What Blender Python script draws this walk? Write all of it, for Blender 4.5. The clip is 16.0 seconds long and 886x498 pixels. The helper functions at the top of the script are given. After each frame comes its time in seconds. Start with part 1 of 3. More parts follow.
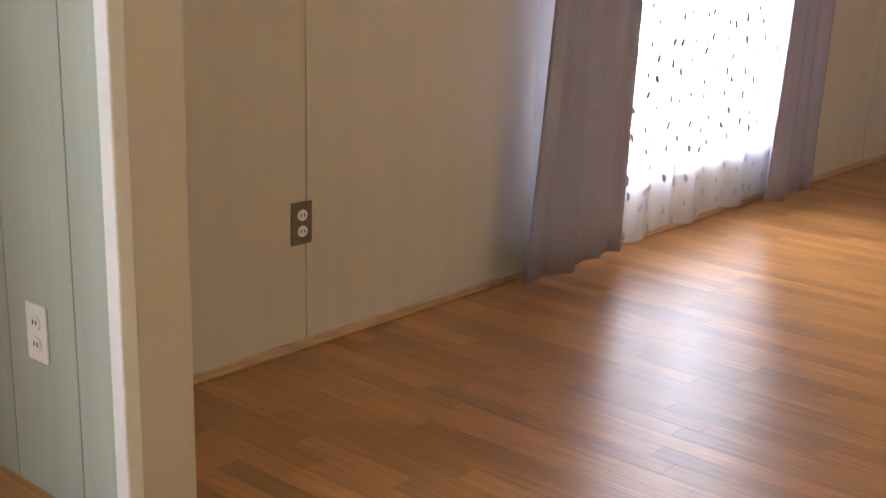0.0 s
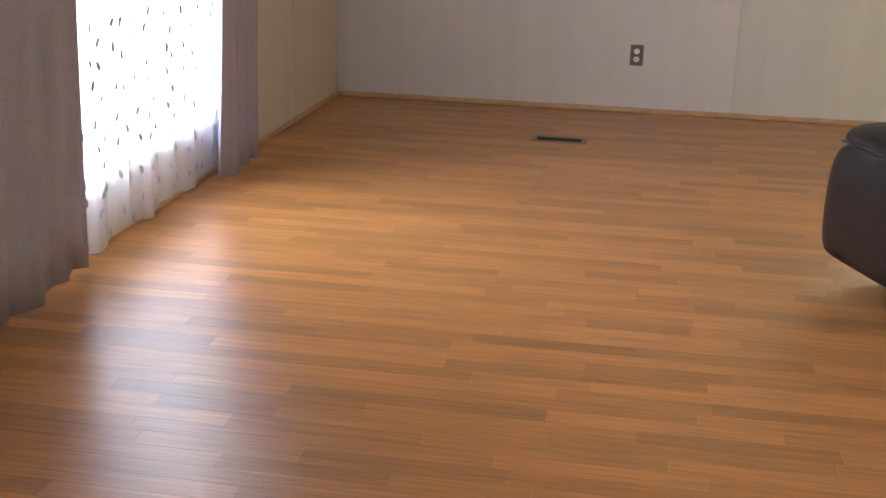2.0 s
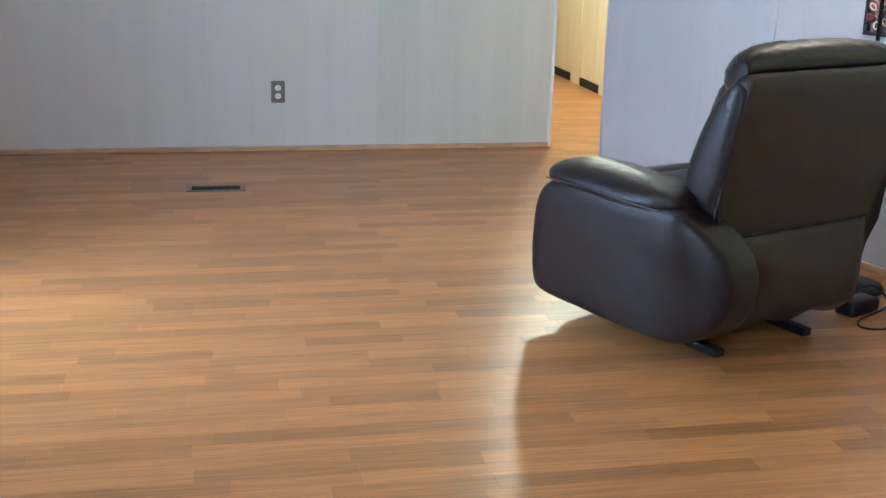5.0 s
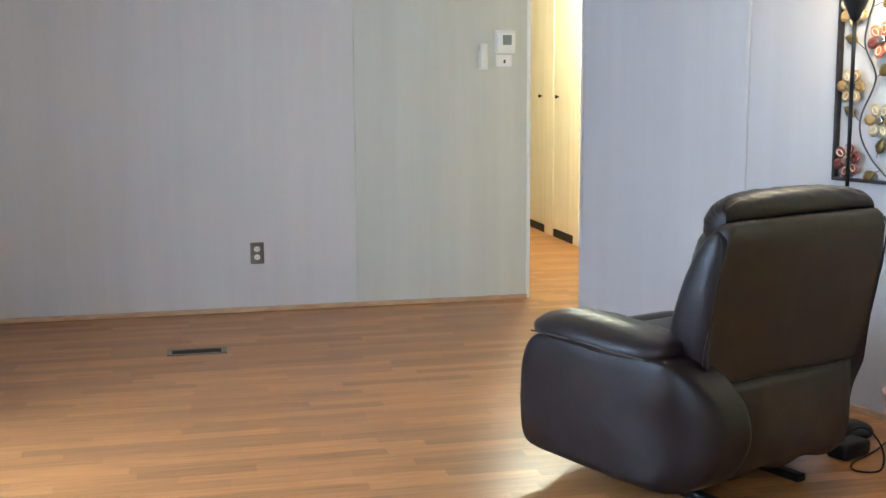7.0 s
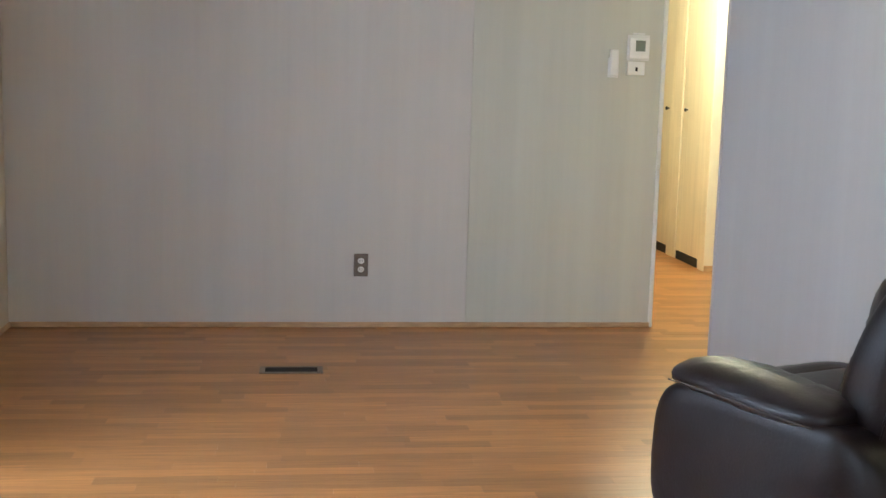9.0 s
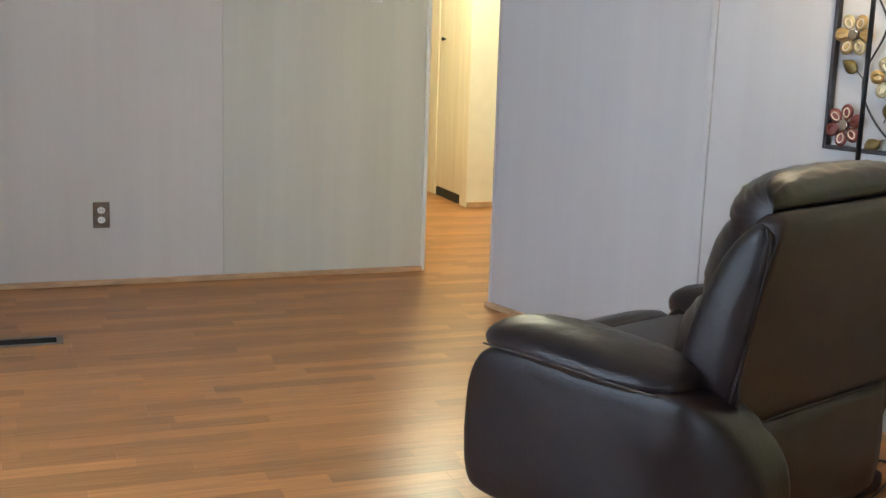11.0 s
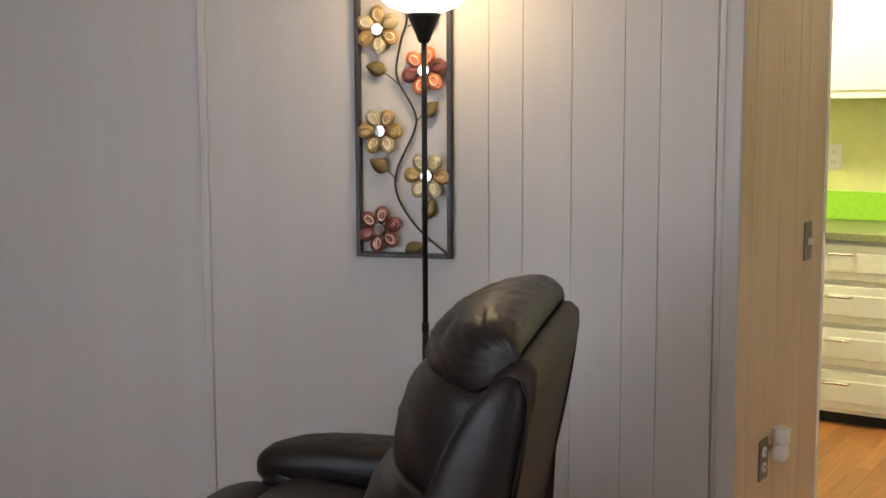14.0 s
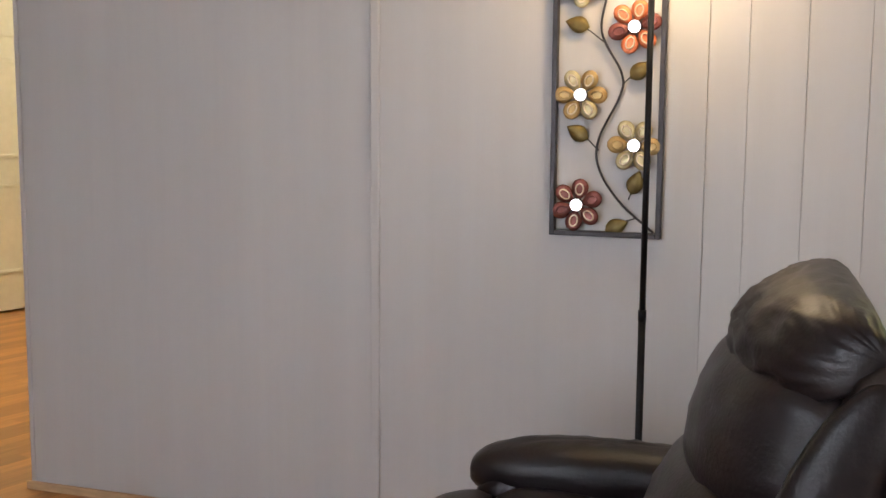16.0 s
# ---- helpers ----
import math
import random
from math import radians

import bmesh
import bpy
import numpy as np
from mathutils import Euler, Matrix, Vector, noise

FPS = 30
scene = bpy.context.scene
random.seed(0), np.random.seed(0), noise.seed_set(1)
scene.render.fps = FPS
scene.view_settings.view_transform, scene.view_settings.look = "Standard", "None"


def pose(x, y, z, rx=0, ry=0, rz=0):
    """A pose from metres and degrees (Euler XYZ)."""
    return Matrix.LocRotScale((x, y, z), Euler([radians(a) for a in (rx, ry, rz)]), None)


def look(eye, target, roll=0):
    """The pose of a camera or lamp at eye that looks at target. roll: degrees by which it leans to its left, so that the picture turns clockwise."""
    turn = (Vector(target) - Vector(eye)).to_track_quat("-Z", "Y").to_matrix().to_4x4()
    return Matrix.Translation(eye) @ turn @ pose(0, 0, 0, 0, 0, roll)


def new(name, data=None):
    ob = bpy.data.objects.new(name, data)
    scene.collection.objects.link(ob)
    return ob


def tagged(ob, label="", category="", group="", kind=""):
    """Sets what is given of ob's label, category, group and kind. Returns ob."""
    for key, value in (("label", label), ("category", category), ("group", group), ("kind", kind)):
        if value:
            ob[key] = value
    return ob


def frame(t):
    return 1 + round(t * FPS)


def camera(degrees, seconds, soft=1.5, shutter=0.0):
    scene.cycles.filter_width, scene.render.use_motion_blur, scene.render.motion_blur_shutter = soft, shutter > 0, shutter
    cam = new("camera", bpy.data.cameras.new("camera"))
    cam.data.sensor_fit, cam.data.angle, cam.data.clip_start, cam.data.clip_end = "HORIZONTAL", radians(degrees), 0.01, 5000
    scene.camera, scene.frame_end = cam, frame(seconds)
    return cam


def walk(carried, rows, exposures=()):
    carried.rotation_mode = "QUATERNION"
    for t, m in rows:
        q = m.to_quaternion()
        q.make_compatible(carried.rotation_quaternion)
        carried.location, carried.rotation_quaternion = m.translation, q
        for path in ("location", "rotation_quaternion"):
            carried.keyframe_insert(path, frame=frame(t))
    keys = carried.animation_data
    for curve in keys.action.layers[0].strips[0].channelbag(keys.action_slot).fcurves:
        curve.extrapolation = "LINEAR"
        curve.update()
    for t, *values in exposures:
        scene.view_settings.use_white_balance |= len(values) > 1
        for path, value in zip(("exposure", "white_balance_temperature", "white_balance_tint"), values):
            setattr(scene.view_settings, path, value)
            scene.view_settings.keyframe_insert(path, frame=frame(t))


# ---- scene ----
cam = camera(42.1, 16.0)
PATH = [
    (0, (2.204, -7.250, 1.091), (0.952, -5.780, 0.569), 1.7),
    (0.5, (2.012, -7.213, 1.201), (1.026, -5.578, 0.605), 1.1),
    (1, (1.992, -7.120, 1.163), (1.173, -5.386, 0.594), -0.2),
    (1.5, (1.918, -7.087, 1.189), (1.316, -5.272, 0.603), 2.2),
    (2, (1.780, -7.000, 1.200), (1.459, -5.120, 0.597), 1.6),
    (2.5, (1.707, -6.875, 1.232), (1.595, -4.976, 0.614), 1.6),
    (3, (1.66, -6.817, 1.233), (1.658, -4.918, 0.605), 1.4),
    (3.5, (1.611, -6.73, 1.239), (1.69, -4.832, 0.614), 0.9),
    (3.7, (1.582, -6.715, 1.243), (1.726, -4.825, 0.606), 1.6),
    (5.8, (1.35, -6.683, 1.244), (1.772, -4.776, 0.816), 0.2),
    (6, (1.361, -6.709, 1.256), (1.78, -4.793, 0.865), -0.1),
    (6.5, (1.359, -6.699, 1.256), (1.778, -4.773, 0.918), -0.0),
    (7, (1.364, -6.677, 1.254), (1.796, -4.747, 0.96), -0.3),
    (7.5, (1.366, -6.578, 1.244), (1.744, -4.629, 1.0), 0.3),
    (8, (1.42, -6.441, 1.247), (1.666, -4.472, 1.001), 1.6),
    (8.2, (1.425, -6.397, 1.244), (1.646, -4.426, 0.991), 2.0),
    (10.3, (1.368, -5.913, 1.241), (1.863, -4.009, 0.882), 1.3),
    (10.5, (1.388, -5.867, 1.234), (1.946, -3.983, 0.86), 1.7),
    (11, (1.383, -5.722, 1.209), (2.072, -3.884, 0.825), 1.9),
    (11.5, (1.311, -5.538, 1.206), (2.274, -3.823, 0.843), -0.2),
    (12, (1.278, -5.389, 1.204), (2.392, -3.767, 0.843), 1.6),
    (12.5, (1.317, -5.211, 1.22), (2.567, -3.689, 0.871), -0.1),
    (13, (1.301, -5.05, 1.196), (2.733, -3.676, 0.952), 1.1),
    (13.5, (1.279, -4.936, 1.229), (2.822, -3.68, 1.023), 0.6),
    (14, (1.199, -4.761, 1.255), (2.851, -3.657, 1.027), -0.2),
    (14.5, (1.213, -4.626, 1.188), (2.85, -3.503, 0.95), 1.2),
    (15, (1.286, -4.506, 1.201), (2.906, -3.36, 0.956), 1.0),
    (15.5, (1.286, -4.385, 1.205), (2.89, -3.216, 0.959), 2.4),
    (16, (1.235, -4.231, 1.209), (2.848, -3.079, 0.947), 0.4),
]
walk(cam, [(t, look(eye, target, roll)) for t, eye, target, roll in PATH],
     [(0, 0.36, 6450, 15), (1.5, 0.34, 6450, 15), (2.5, 0.45, 6150, 13), (3.5, 0.52, 5450, 9), (6, 0.87, 4800, 2), (8, 0.50, 5600, 5), (11, 0.42, 5650, 4), (12.5, 0.30, 5750, 8), (13.3, 0.02, 6150, 11), (14, -0.25, 6400, 11), (15, 0.08, 6450, 12), (16, 0.08, 6500, 12)])

# ---- world, daylight, lamps ----
world = bpy.data.worlds.new("world")
scene.world = world
world.use_nodes = True
wt = world.node_tree
sky = wt.nodes.new("ShaderNodeTexSky")
sky.sky_type, sky.sun_disc = "NISHITA", False
sky.sun_elevation, sky.sun_rotation = radians(50), radians(60)
wt.links.new(sky.outputs[0], wt.nodes["Background"].inputs[0])
wt.nodes["Background"].inputs[1].default_value = 0.12
sun = new("sun", bpy.data.lights.new("sun", "SUN"))
sun.data.energy, sun.data.angle, sun.data.color = 2.5, radians(0.5), (1, 0.95, 0.87)
sun.matrix_world = look((8, -6, 12), (0, -3, 0))


def area(name, eye, target, w, h, power, color):
    ob = new(name, bpy.data.lights.new(name, "AREA"))
    ob.data.shape, ob.data.size, ob.data.size_y = "RECTANGLE", w, h
    ob.data.energy, ob.data.color = power, color
    ob.matrix_world = look(eye, target)
    return ob


def bulb(name, at, power, color, size=0.05):
    ob = new(name, bpy.data.lights.new(name, "POINT"))
    ob.location, ob.data.energy, ob.data.color, ob.data.shadow_soft_size = at, power, color, size
    return ob


area("window_daylight", (-0.10, -3.28, 1.15), (1, -3.28, 1.0), 1.6, 1.7, 62, (0.80, 0.88, 1.0))
area("dining_daylight", (-0.10, -8.0, 1.25), (1, -7.9, 1.0), 1.7, 1.8, 54, (0.80, 0.89, 1.0))
bulb("torchiere_bulb", (3.6, -3.09, 1.63), 7, (1.0, 0.70, 0.36), 0.04)
bulb("hall_bulb", (3.75, 0.75, 2.15), 74, (1.0, 0.88, 0.56), 0.10)
bulb("kitchen_bulb", (5.35, -3.35, 2.12), 88, (1.0, 0.90, 0.62), 0.12)


# ---- materials ----
def mat(name, color, rough=0.6, metal=0.0, grain=0.0, scale=20, bump=0.0, bscale=200, stretch=(1, 1, 1), blotch=0.0, rand="", spread=0.15, coat=0.0, spec=0.5):
    m = bpy.data.materials.new(name)
    m.use_nodes = True
    nt = m.node_tree
    b = nt.nodes["Principled BSDF"]
    b.inputs["Roughness"].default_value, b.inputs["Metallic"].default_value = rough, metal
    b.inputs["Coat Weight"].default_value, b.inputs["Coat Roughness"].default_value = coat, 0.15
    b.inputs["Specular IOR Level"].default_value = spec
    tc = nt.nodes.new("ShaderNodeTexCoord")
    mp = nt.nodes.new("ShaderNodeMapping")
    mp.inputs["Scale"].default_value = stretch
    place = nt.nodes.new("ShaderNodeNewGeometry").outputs["Position"] if rand else tc.outputs["Object"]
    nt.links.new(place, mp.inputs[0])
    hsv = nt.nodes.new("ShaderNodeHueSaturation")
    hsv.inputs["Color"].default_value = (*color, 1)
    val = None
    for amount, sc in ((grain, scale), (blotch, 1.7)):
        if amount:
            nz = nt.nodes.new("ShaderNodeTexNoise")
            nz.inputs["Scale"].default_value, nz.inputs["Detail"].default_value = sc, 5
            nt.links.new(mp.outputs[0], nz.inputs[0])
            r = nt.nodes.new("ShaderNodeMapRange")
            r.inputs[1].default_value, r.inputs[2].default_value = 0.3, 0.7
            r.inputs[3].default_value, r.inputs[4].default_value = 1 - amount, 1 + amount
            nt.links.new(nz.outputs[0], r.inputs[0])
            if val:
                mu = nt.nodes.new("ShaderNodeMath")
                mu.operation = "MULTIPLY"
                nt.links.new(val, mu.inputs[0]), nt.links.new(r.outputs[0], mu.inputs[1])
                val = mu.outputs[0]
            else:
                val = r.outputs[0]
    if rand:
        src = nt.nodes.new("ShaderNodeObjectInfo") if rand == "object" else nt.nodes.new("ShaderNodeNewGeometry")
        r = nt.nodes.new("ShaderNodeMapRange")
        r.inputs[3].default_value, r.inputs[4].default_value = 1 - spread, 1 + spread
        nt.links.new(src.outputs["Random" if rand == "object" else "Random Per Island"], r.inputs[0])
        if val:
            mu = nt.nodes.new("ShaderNodeMath")
            mu.operation = "MULTIPLY"
            nt.links.new(val, mu.inputs[0]), nt.links.new(r.outputs[0], mu.inputs[1])
            val = mu.outputs[0]
        else:
            val = r.outputs[0]
    if val:
        nt.links.new(val, hsv.inputs["Value"])
    nt.links.new(hsv.outputs[0], b.inputs["Base Color"])
    if bump:
        nz = nt.nodes.new("ShaderNodeTexNoise")
        nz.inputs["Scale"].default_value, nz.inputs["Detail"].default_value = bscale, 4
        nt.links.new(mp.outputs[0], nz.inputs[0])
        bp = nt.nodes.new("ShaderNodeBump")
        bp.inputs["Strength"].default_value, bp.inputs["Distance"].default_value = bump, 0.002
        nt.links.new(nz.outputs[0], bp.inputs["Height"])
        nt.links.new(bp.outputs[0], b.inputs["Normal"])
    return m


WALL = mat("wall_vinyl", (0.60, 0.57, 0.52), 0.55, grain=0.010, scale=9, stretch=(6, 6, 0.25), blotch=0.03, bump=0.08, bscale=60)
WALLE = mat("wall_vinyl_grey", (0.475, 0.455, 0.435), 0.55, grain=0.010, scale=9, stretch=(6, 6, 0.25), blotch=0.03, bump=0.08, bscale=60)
WALLW = mat("wall_vinyl_beige", (0.60, 0.525, 0.425), 0.55, grain=0.010, scale=9, stretch=(6, 6, 0.25), blotch=0.03, bump=0.08, bscale=60)
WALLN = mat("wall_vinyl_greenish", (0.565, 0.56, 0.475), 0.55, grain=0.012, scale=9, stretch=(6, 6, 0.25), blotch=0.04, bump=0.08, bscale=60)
WALLT = mat("beige_wood_panel", (0.60, 0.44, 0.29), 0.5, grain=0.05, scale=8, stretch=(7, 7, 0.3), blotch=0.05, bump=0.15, bscale=60)
WALLG = mat("wall_green", (0.42, 0.46, 0.38), 0.6, grain=0.04, scale=9, stretch=(6, 6, 0.25), blotch=0.05, bump=0.25, bscale=60)
HALLW = mat("hall_cream", (0.78, 0.73, 0.60), 0.6, grain=0.03, scale=12, blotch=0.03, bump=0.2)
KITW = mat("kitchen_yellow", (0.74, 0.74, 0.34), 0.6, grain=0.03, blotch=0.04, bump=0.2)
LIME = mat("lime_laminate", (0.33, 0.66, 0.05), 0.35, grain=0.06, scale=60, blotch=0.05)
COUNTER = mat("counter_laminate", (0.22, 0.24, 0.12), 0.35, grain=0.2, scale=150)
WHITE = mat("white_paint", (0.80, 0.79, 0.75), 0.4, grain=0.03, scale=30, blotch=0.04, bump=0.1)
CABINET = mat("cabinet_paint", (0.80, 0.80, 0.66), 0.4, grain=0.03, scale=30, blotch=0.03)
TAN = mat("closet_panel", (0.80, 0.70, 0.52), 0.5, grain=0.06, scale=8, stretch=(5, 5, 0.3), blotch=0.05, bump=0.1)
CEIL = mat("ceiling_white", (0.78, 0.77, 0.74), 0.8, grain=0.05, scale=80, blotch=0.03, bump=0.6, bscale=90)
OAK = mat("oak_trim", (0.52, 0.33, 0.18), 0.45, grain=0.18, scale=12, stretch=(1, 1, 6), blotch=0.08, bump=0.1)
STRIP_O = mat("oak_strip", (0.385, 0.170, 0.052), 0.31, grain=0.21, scale=4, stretch=(1.2, 30, 30), blotch=0.10, rand="object", spread=0.23, bump=0.10, bscale=9, spec=0.40)
STRIP_I = mat("oak_strip_far", (0.385, 0.170, 0.052), 0.31, grain=0.21, scale=4, stretch=(1.2, 30, 30), blotch=0.10, rand="island", spread=0.23, bump=0.10, bscale=9, spec=0.40)
UNDER = mat("floor_base", (0.16, 0.08, 0.04), 0.6, grain=0.2, blotch=0.1)
LEATHER = mat("leather", (0.0135, 0.0085, 0.0090), 0.38, grain=0.25, scale=14, blotch=0.2, bump=0.35, bscale=130, spec=0.31)
LEATHERB = mat("leather_back", (0.021, 0.0125, 0.010), 0.46, grain=0.25, scale=14, blotch=0.2, bump=0.35, bscale=130, spec=0.35)
THREAD = mat("stitching", (0.05, 0.04, 0.035), 0.7, grain=0.2)
BLACKM = mat("black_metal", (0.018, 0.017, 0.018), 0.4, 0.6, grain=0.2, blotch=0.1)
FRAMEM = mat("iron_frame", (0.045, 0.040, 0.042), 0.45, 0.6, grain=0.25, scale=40, blotch=0.2, bump=0.2)
PLATE = mat("bronze_plate", (0.20, 0.165, 0.135), 0.4, 0.5, grain=0.15, scale=60, blotch=0.1)
PLASTIC = mat("white_plastic", (0.78, 0.77, 0.73), 0.35, grain=0.02, blotch=0.02)
PLASTIC2 = mat("dark_slot", (0.012, 0.011, 0.010), 0.9, grain=0.1)
SCREEN = mat("grey_screen", (0.16, 0.19, 0.16), 0.2, grain=0.05)
PINK = mat("pink_plastic", (0.72, 0.42, 0.37), 0.38, grain=0.05, scale=30, blotch=0.06)
CURTAIN = mat("grey_curtain", (0.355, 0.335, 0.43), 0.85, grain=0.06, scale=90, blotch=0.08, bump=0.3, bscale=400)
CHROME = mat("brushed_nickel", (0.62, 0.60, 0.55), 0.25, 1.0, grain=0.08, scale=60)
GOLDP = mat("ochre_enamel", (0.36, 0.235, 0.085), 0.35, 0.45, grain=0.25, scale=30, blotch=0.2)
PALEG = mat("pale_gold_enamel", (0.42, 0.35, 0.19), 0.35, 0.45, grain=0.25, scale=30, blotch=0.2)
CORAL = mat("coral_enamel", (0.55, 0.15, 0.055), 0.35, 0.4, grain=0.25, scale=30, blotch=0.2)
REDB = mat("red_brown_enamel", (0.17, 0.05, 0.038), 0.32, 0.45, grain=0.3, scale=30, blotch=0.2)
LEAFM = mat("bronze_leaf", (0.17, 0.12, 0.035), 0.38, 0.6, grain=0.3, scale=40, blotch=0.2)
RIMP = mat("cream_rim", (0.66, 0.55, 0.40), 0.35, 0.4, grain=0.2, scale=40)
MIRROR = mat("mirror", (0.86, 0.88, 0.92), 0.04, 1.0)
PRINT = mat("lace_print", (0.36, 0.38, 0.45), 0.9, grain=0.2, scale=60)


def lace_material():
    m = bpy.data.materials.new("lace")
    m.use_nodes = True
    nt = m.node_tree
    out = nt.nodes["Material Output"]
    nt.nodes.remove(nt.nodes["Principled BSDF"])
    d, tl, tp = nt.nodes.new("ShaderNodeBsdfDiffuse"), nt.nodes.new("ShaderNodeBsdfTranslucent"), nt.nodes.new("ShaderNodeBsdfTransparent")
    d.inputs[0].default_value = tl.inputs[0].default_value = (0.86, 0.87, 0.92, 1)
    a, b2 = nt.nodes.new("ShaderNodeMixShader"), nt.nodes.new("ShaderNodeMixShader")
    a.inputs[0].default_value, b2.inputs[0].default_value = 0.6, 0.42
    nt.links.new(d.outputs[0], a.inputs[1]), nt.links.new(tl.outputs[0], a.inputs[2])
    nt.links.new(a.outputs[0], b2.inputs[1]), nt.links.new(tp.outputs[0], b2.inputs[2])
    nt.links.new(b2.outputs[0], out.inputs[0])
    return m


def glow(name, color, strength):
    m = bpy.data.materials.new(name)
    m.use_nodes = True
    b = m.node_tree.nodes["Principled BSDF"]
    b.inputs["Base Color"].default_value = (*color, 1)
    b.inputs["Emission Color"].default_value, b.inputs["Emission Strength"].default_value = (*color, 1), strength
    return m


def glass_material():
    m = bpy.data.materials.new("window_glass")
    m.use_nodes = True
    b = m.node_tree.nodes["Principled BSDF"]
    b.inputs["Base Color"].default_value = (0.97, 0.98, 0.98, 1)
    b.inputs["Roughness"].default_value, b.inputs["Transmission Weight"].default_value, b.inputs["IOR"].default_value = 0.0, 1.0, 1.1
    return m


LACE, GLASS = lace_material(), glass_material()
OPAL = glow("opal_glass", (1.0, 0.86, 0.62), 5.0)
DAY = glow("outdoor_haze", (0.93, 0.97, 1.0), 3.2)


# ---- mesh helpers ----
def put(name, bm, material, parent=None, label="", smooth=False, m=None):
    me = bpy.data.meshes.new(name)
    bmesh.ops.recalc_face_normals(bm, faces=bm.faces)
    if smooth:
        for f in bm.faces:
            f.smooth = len(f.verts) <= 4
    bm.to_mesh(me)
    bm.free()
    for one in (material if isinstance(material, (list, tuple)) else [material]):
        me.materials.append(one)
    ob = new(name, me)
    if parent:
        ob.parent = parent
    if m is not None:
        ob.matrix_basis = m
    if label:
        tagged(ob, label)
    return ob


def part(name, bm, material, parent, label="", smooth=False, m=None):
    return put(name, bm, material, parent, label, smooth, m)


def thing(name, label, category, m=None, group="", kind=""):
    return_ob = tagged(new(name), label, category, group, kind)
    if m is not None:
        return_ob.matrix_basis = m
    return return_ob


def box(x0, x1, y0, y1, z0, z1, bevel=0.0, bm=None, seg=2):
    bm2 = bmesh.new()
    bmesh.ops.create_cube(bm2, size=1, matrix=Matrix.Translation(((x0 + x1) / 2, (y0 + y1) / 2, (z0 + z1) / 2)) @ Matrix.Diagonal((x1 - x0, y1 - y0, z1 - z0, 1)))
    if bevel:
        bmesh.ops.bevel(bm2, geom=bm2.edges[:], offset=bevel, segments=seg, profile=0.5, affect="EDGES")
    if bm is None:
        return bm2
    me = bpy.data.meshes.new("tmp")
    bm2.to_mesh(me)
    bm2.free()
    bm.from_mesh(me)
    bpy.data.meshes.remove(me)
    return bm


def lathe(profile, n=32, cap=True):
    bm = bmesh.new()
    rings = []
    for r, z in profile:
        rings.append([bm.verts.new((r * math.cos(2 * math.pi * i / n), r * math.sin(2 * math.pi * i / n), z)) for i in range(n)])
    for a, b in zip(rings, rings[1:]):
        for i in range(n):
            bm.faces.new((a[i], a[(i + 1) % n], b[(i + 1) % n], b[i]))
    if cap:
        bm.faces.new(rings[0][::-1]), bm.faces.new(rings[-1])
    return bm


def rod(points, r, n=8, bm=None):
    bm = bm or bmesh.new()
    pts = [Vector(p) for p in points]
    rings = []
    for i, p in enumerate(pts):
        d = (pts[min(i + 1, len(pts) - 1)] - pts[max(i - 1, 0)]).normalized()
        u = d.orthogonal().normalized() if not rings else (u - d * u.dot(d)).normalized()
        v = d.cross(u)
        rings.append([bm.verts.new(p + r * (u * math.cos(2 * math.pi * k / n) + v * math.sin(2 * math.pi * k / n))) for k in range(n)])
    for a, b in zip(rings, rings[1:]):
        for k in range(n):
            bm.faces.new((a[k], a[(k + 1) % n], b[(k + 1) % n], b[k]))
    bm.faces.new(rings[0][::-1]), bm.faces.new(rings[-1])
    return bm


def spline(points, steps=6):
    out = []
    p = [Vector(a) for a in points]
    p = [2 * p[0] - p[1]] + p + [2 * p[-1] - p[-2]]
    for i in range(1, len(p) - 2):
        for k in range(steps):
            t = k / steps
            out.append(0.5 * ((2 * p[i]) + (p[i + 1] - p[i - 1]) * t + (2 * p[i - 1] - 5 * p[i] + 4 * p[i + 1] - p[i + 2]) * t * t + (3 * p[i] - p[i - 1] - 3 * p[i + 1] + p[i + 2]) * t ** 3))
    return out + [p[-2]]


def prism(outline, d0, d1, bevel=0.0, seg=4):
    """An outline of (y, z) points pushed along x from d0 to d1, rounded."""
    bm = bmesh.new()
    a = [bm.verts.new((d0, y, z)) for y, z in outline]
    b = [bm.verts.new((d1, y, z)) for y, z in outline]
    n = len(outline)
    for i in range(n):
        bm.faces.new((a[i], a[(i + 1) % n], b[(i + 1) % n], b[i]))
    fa, fb = bm.faces.new(a[::-1]), bm.faces.new(b)
    if bevel:
        bmesh.ops.bevel(bm, geom=list(fa.edges) + list(fb.edges), offset=bevel, segments=seg, profile=0.5, affect="EDGES", clamp_overlap=True)
    return bm


def cushion(sx, sy, sz, p=3.2, n=20, wrinkle=0.0, seed=0):
    """A stuffed pillow: a rounded superellipsoid, sx, sy, sz its half sizes."""
    bm = bmesh.new()
    bmesh.ops.create_uvsphere(bm, u_segments=2 * n, v_segments=n, radius=1)
    for v in bm.verts:
        c = v.co
        k = (abs(c.x) ** p + abs(c.y) ** p + abs(c.z) ** p) ** (-1 / p)
        c *= k
        w = wrinkle * noise.noise(Vector((c.x * 2.3 * sx / 0.1, c.y * 1.1 * sy / 0.1, c.z * sz / 0.1)) * 0.6 + Vector((seed, 0, 0))) if wrinkle else 0
        v.co = Vector((c.x * sx, c.y * sy, c.z * sz)) * (1 + w)
    return bm


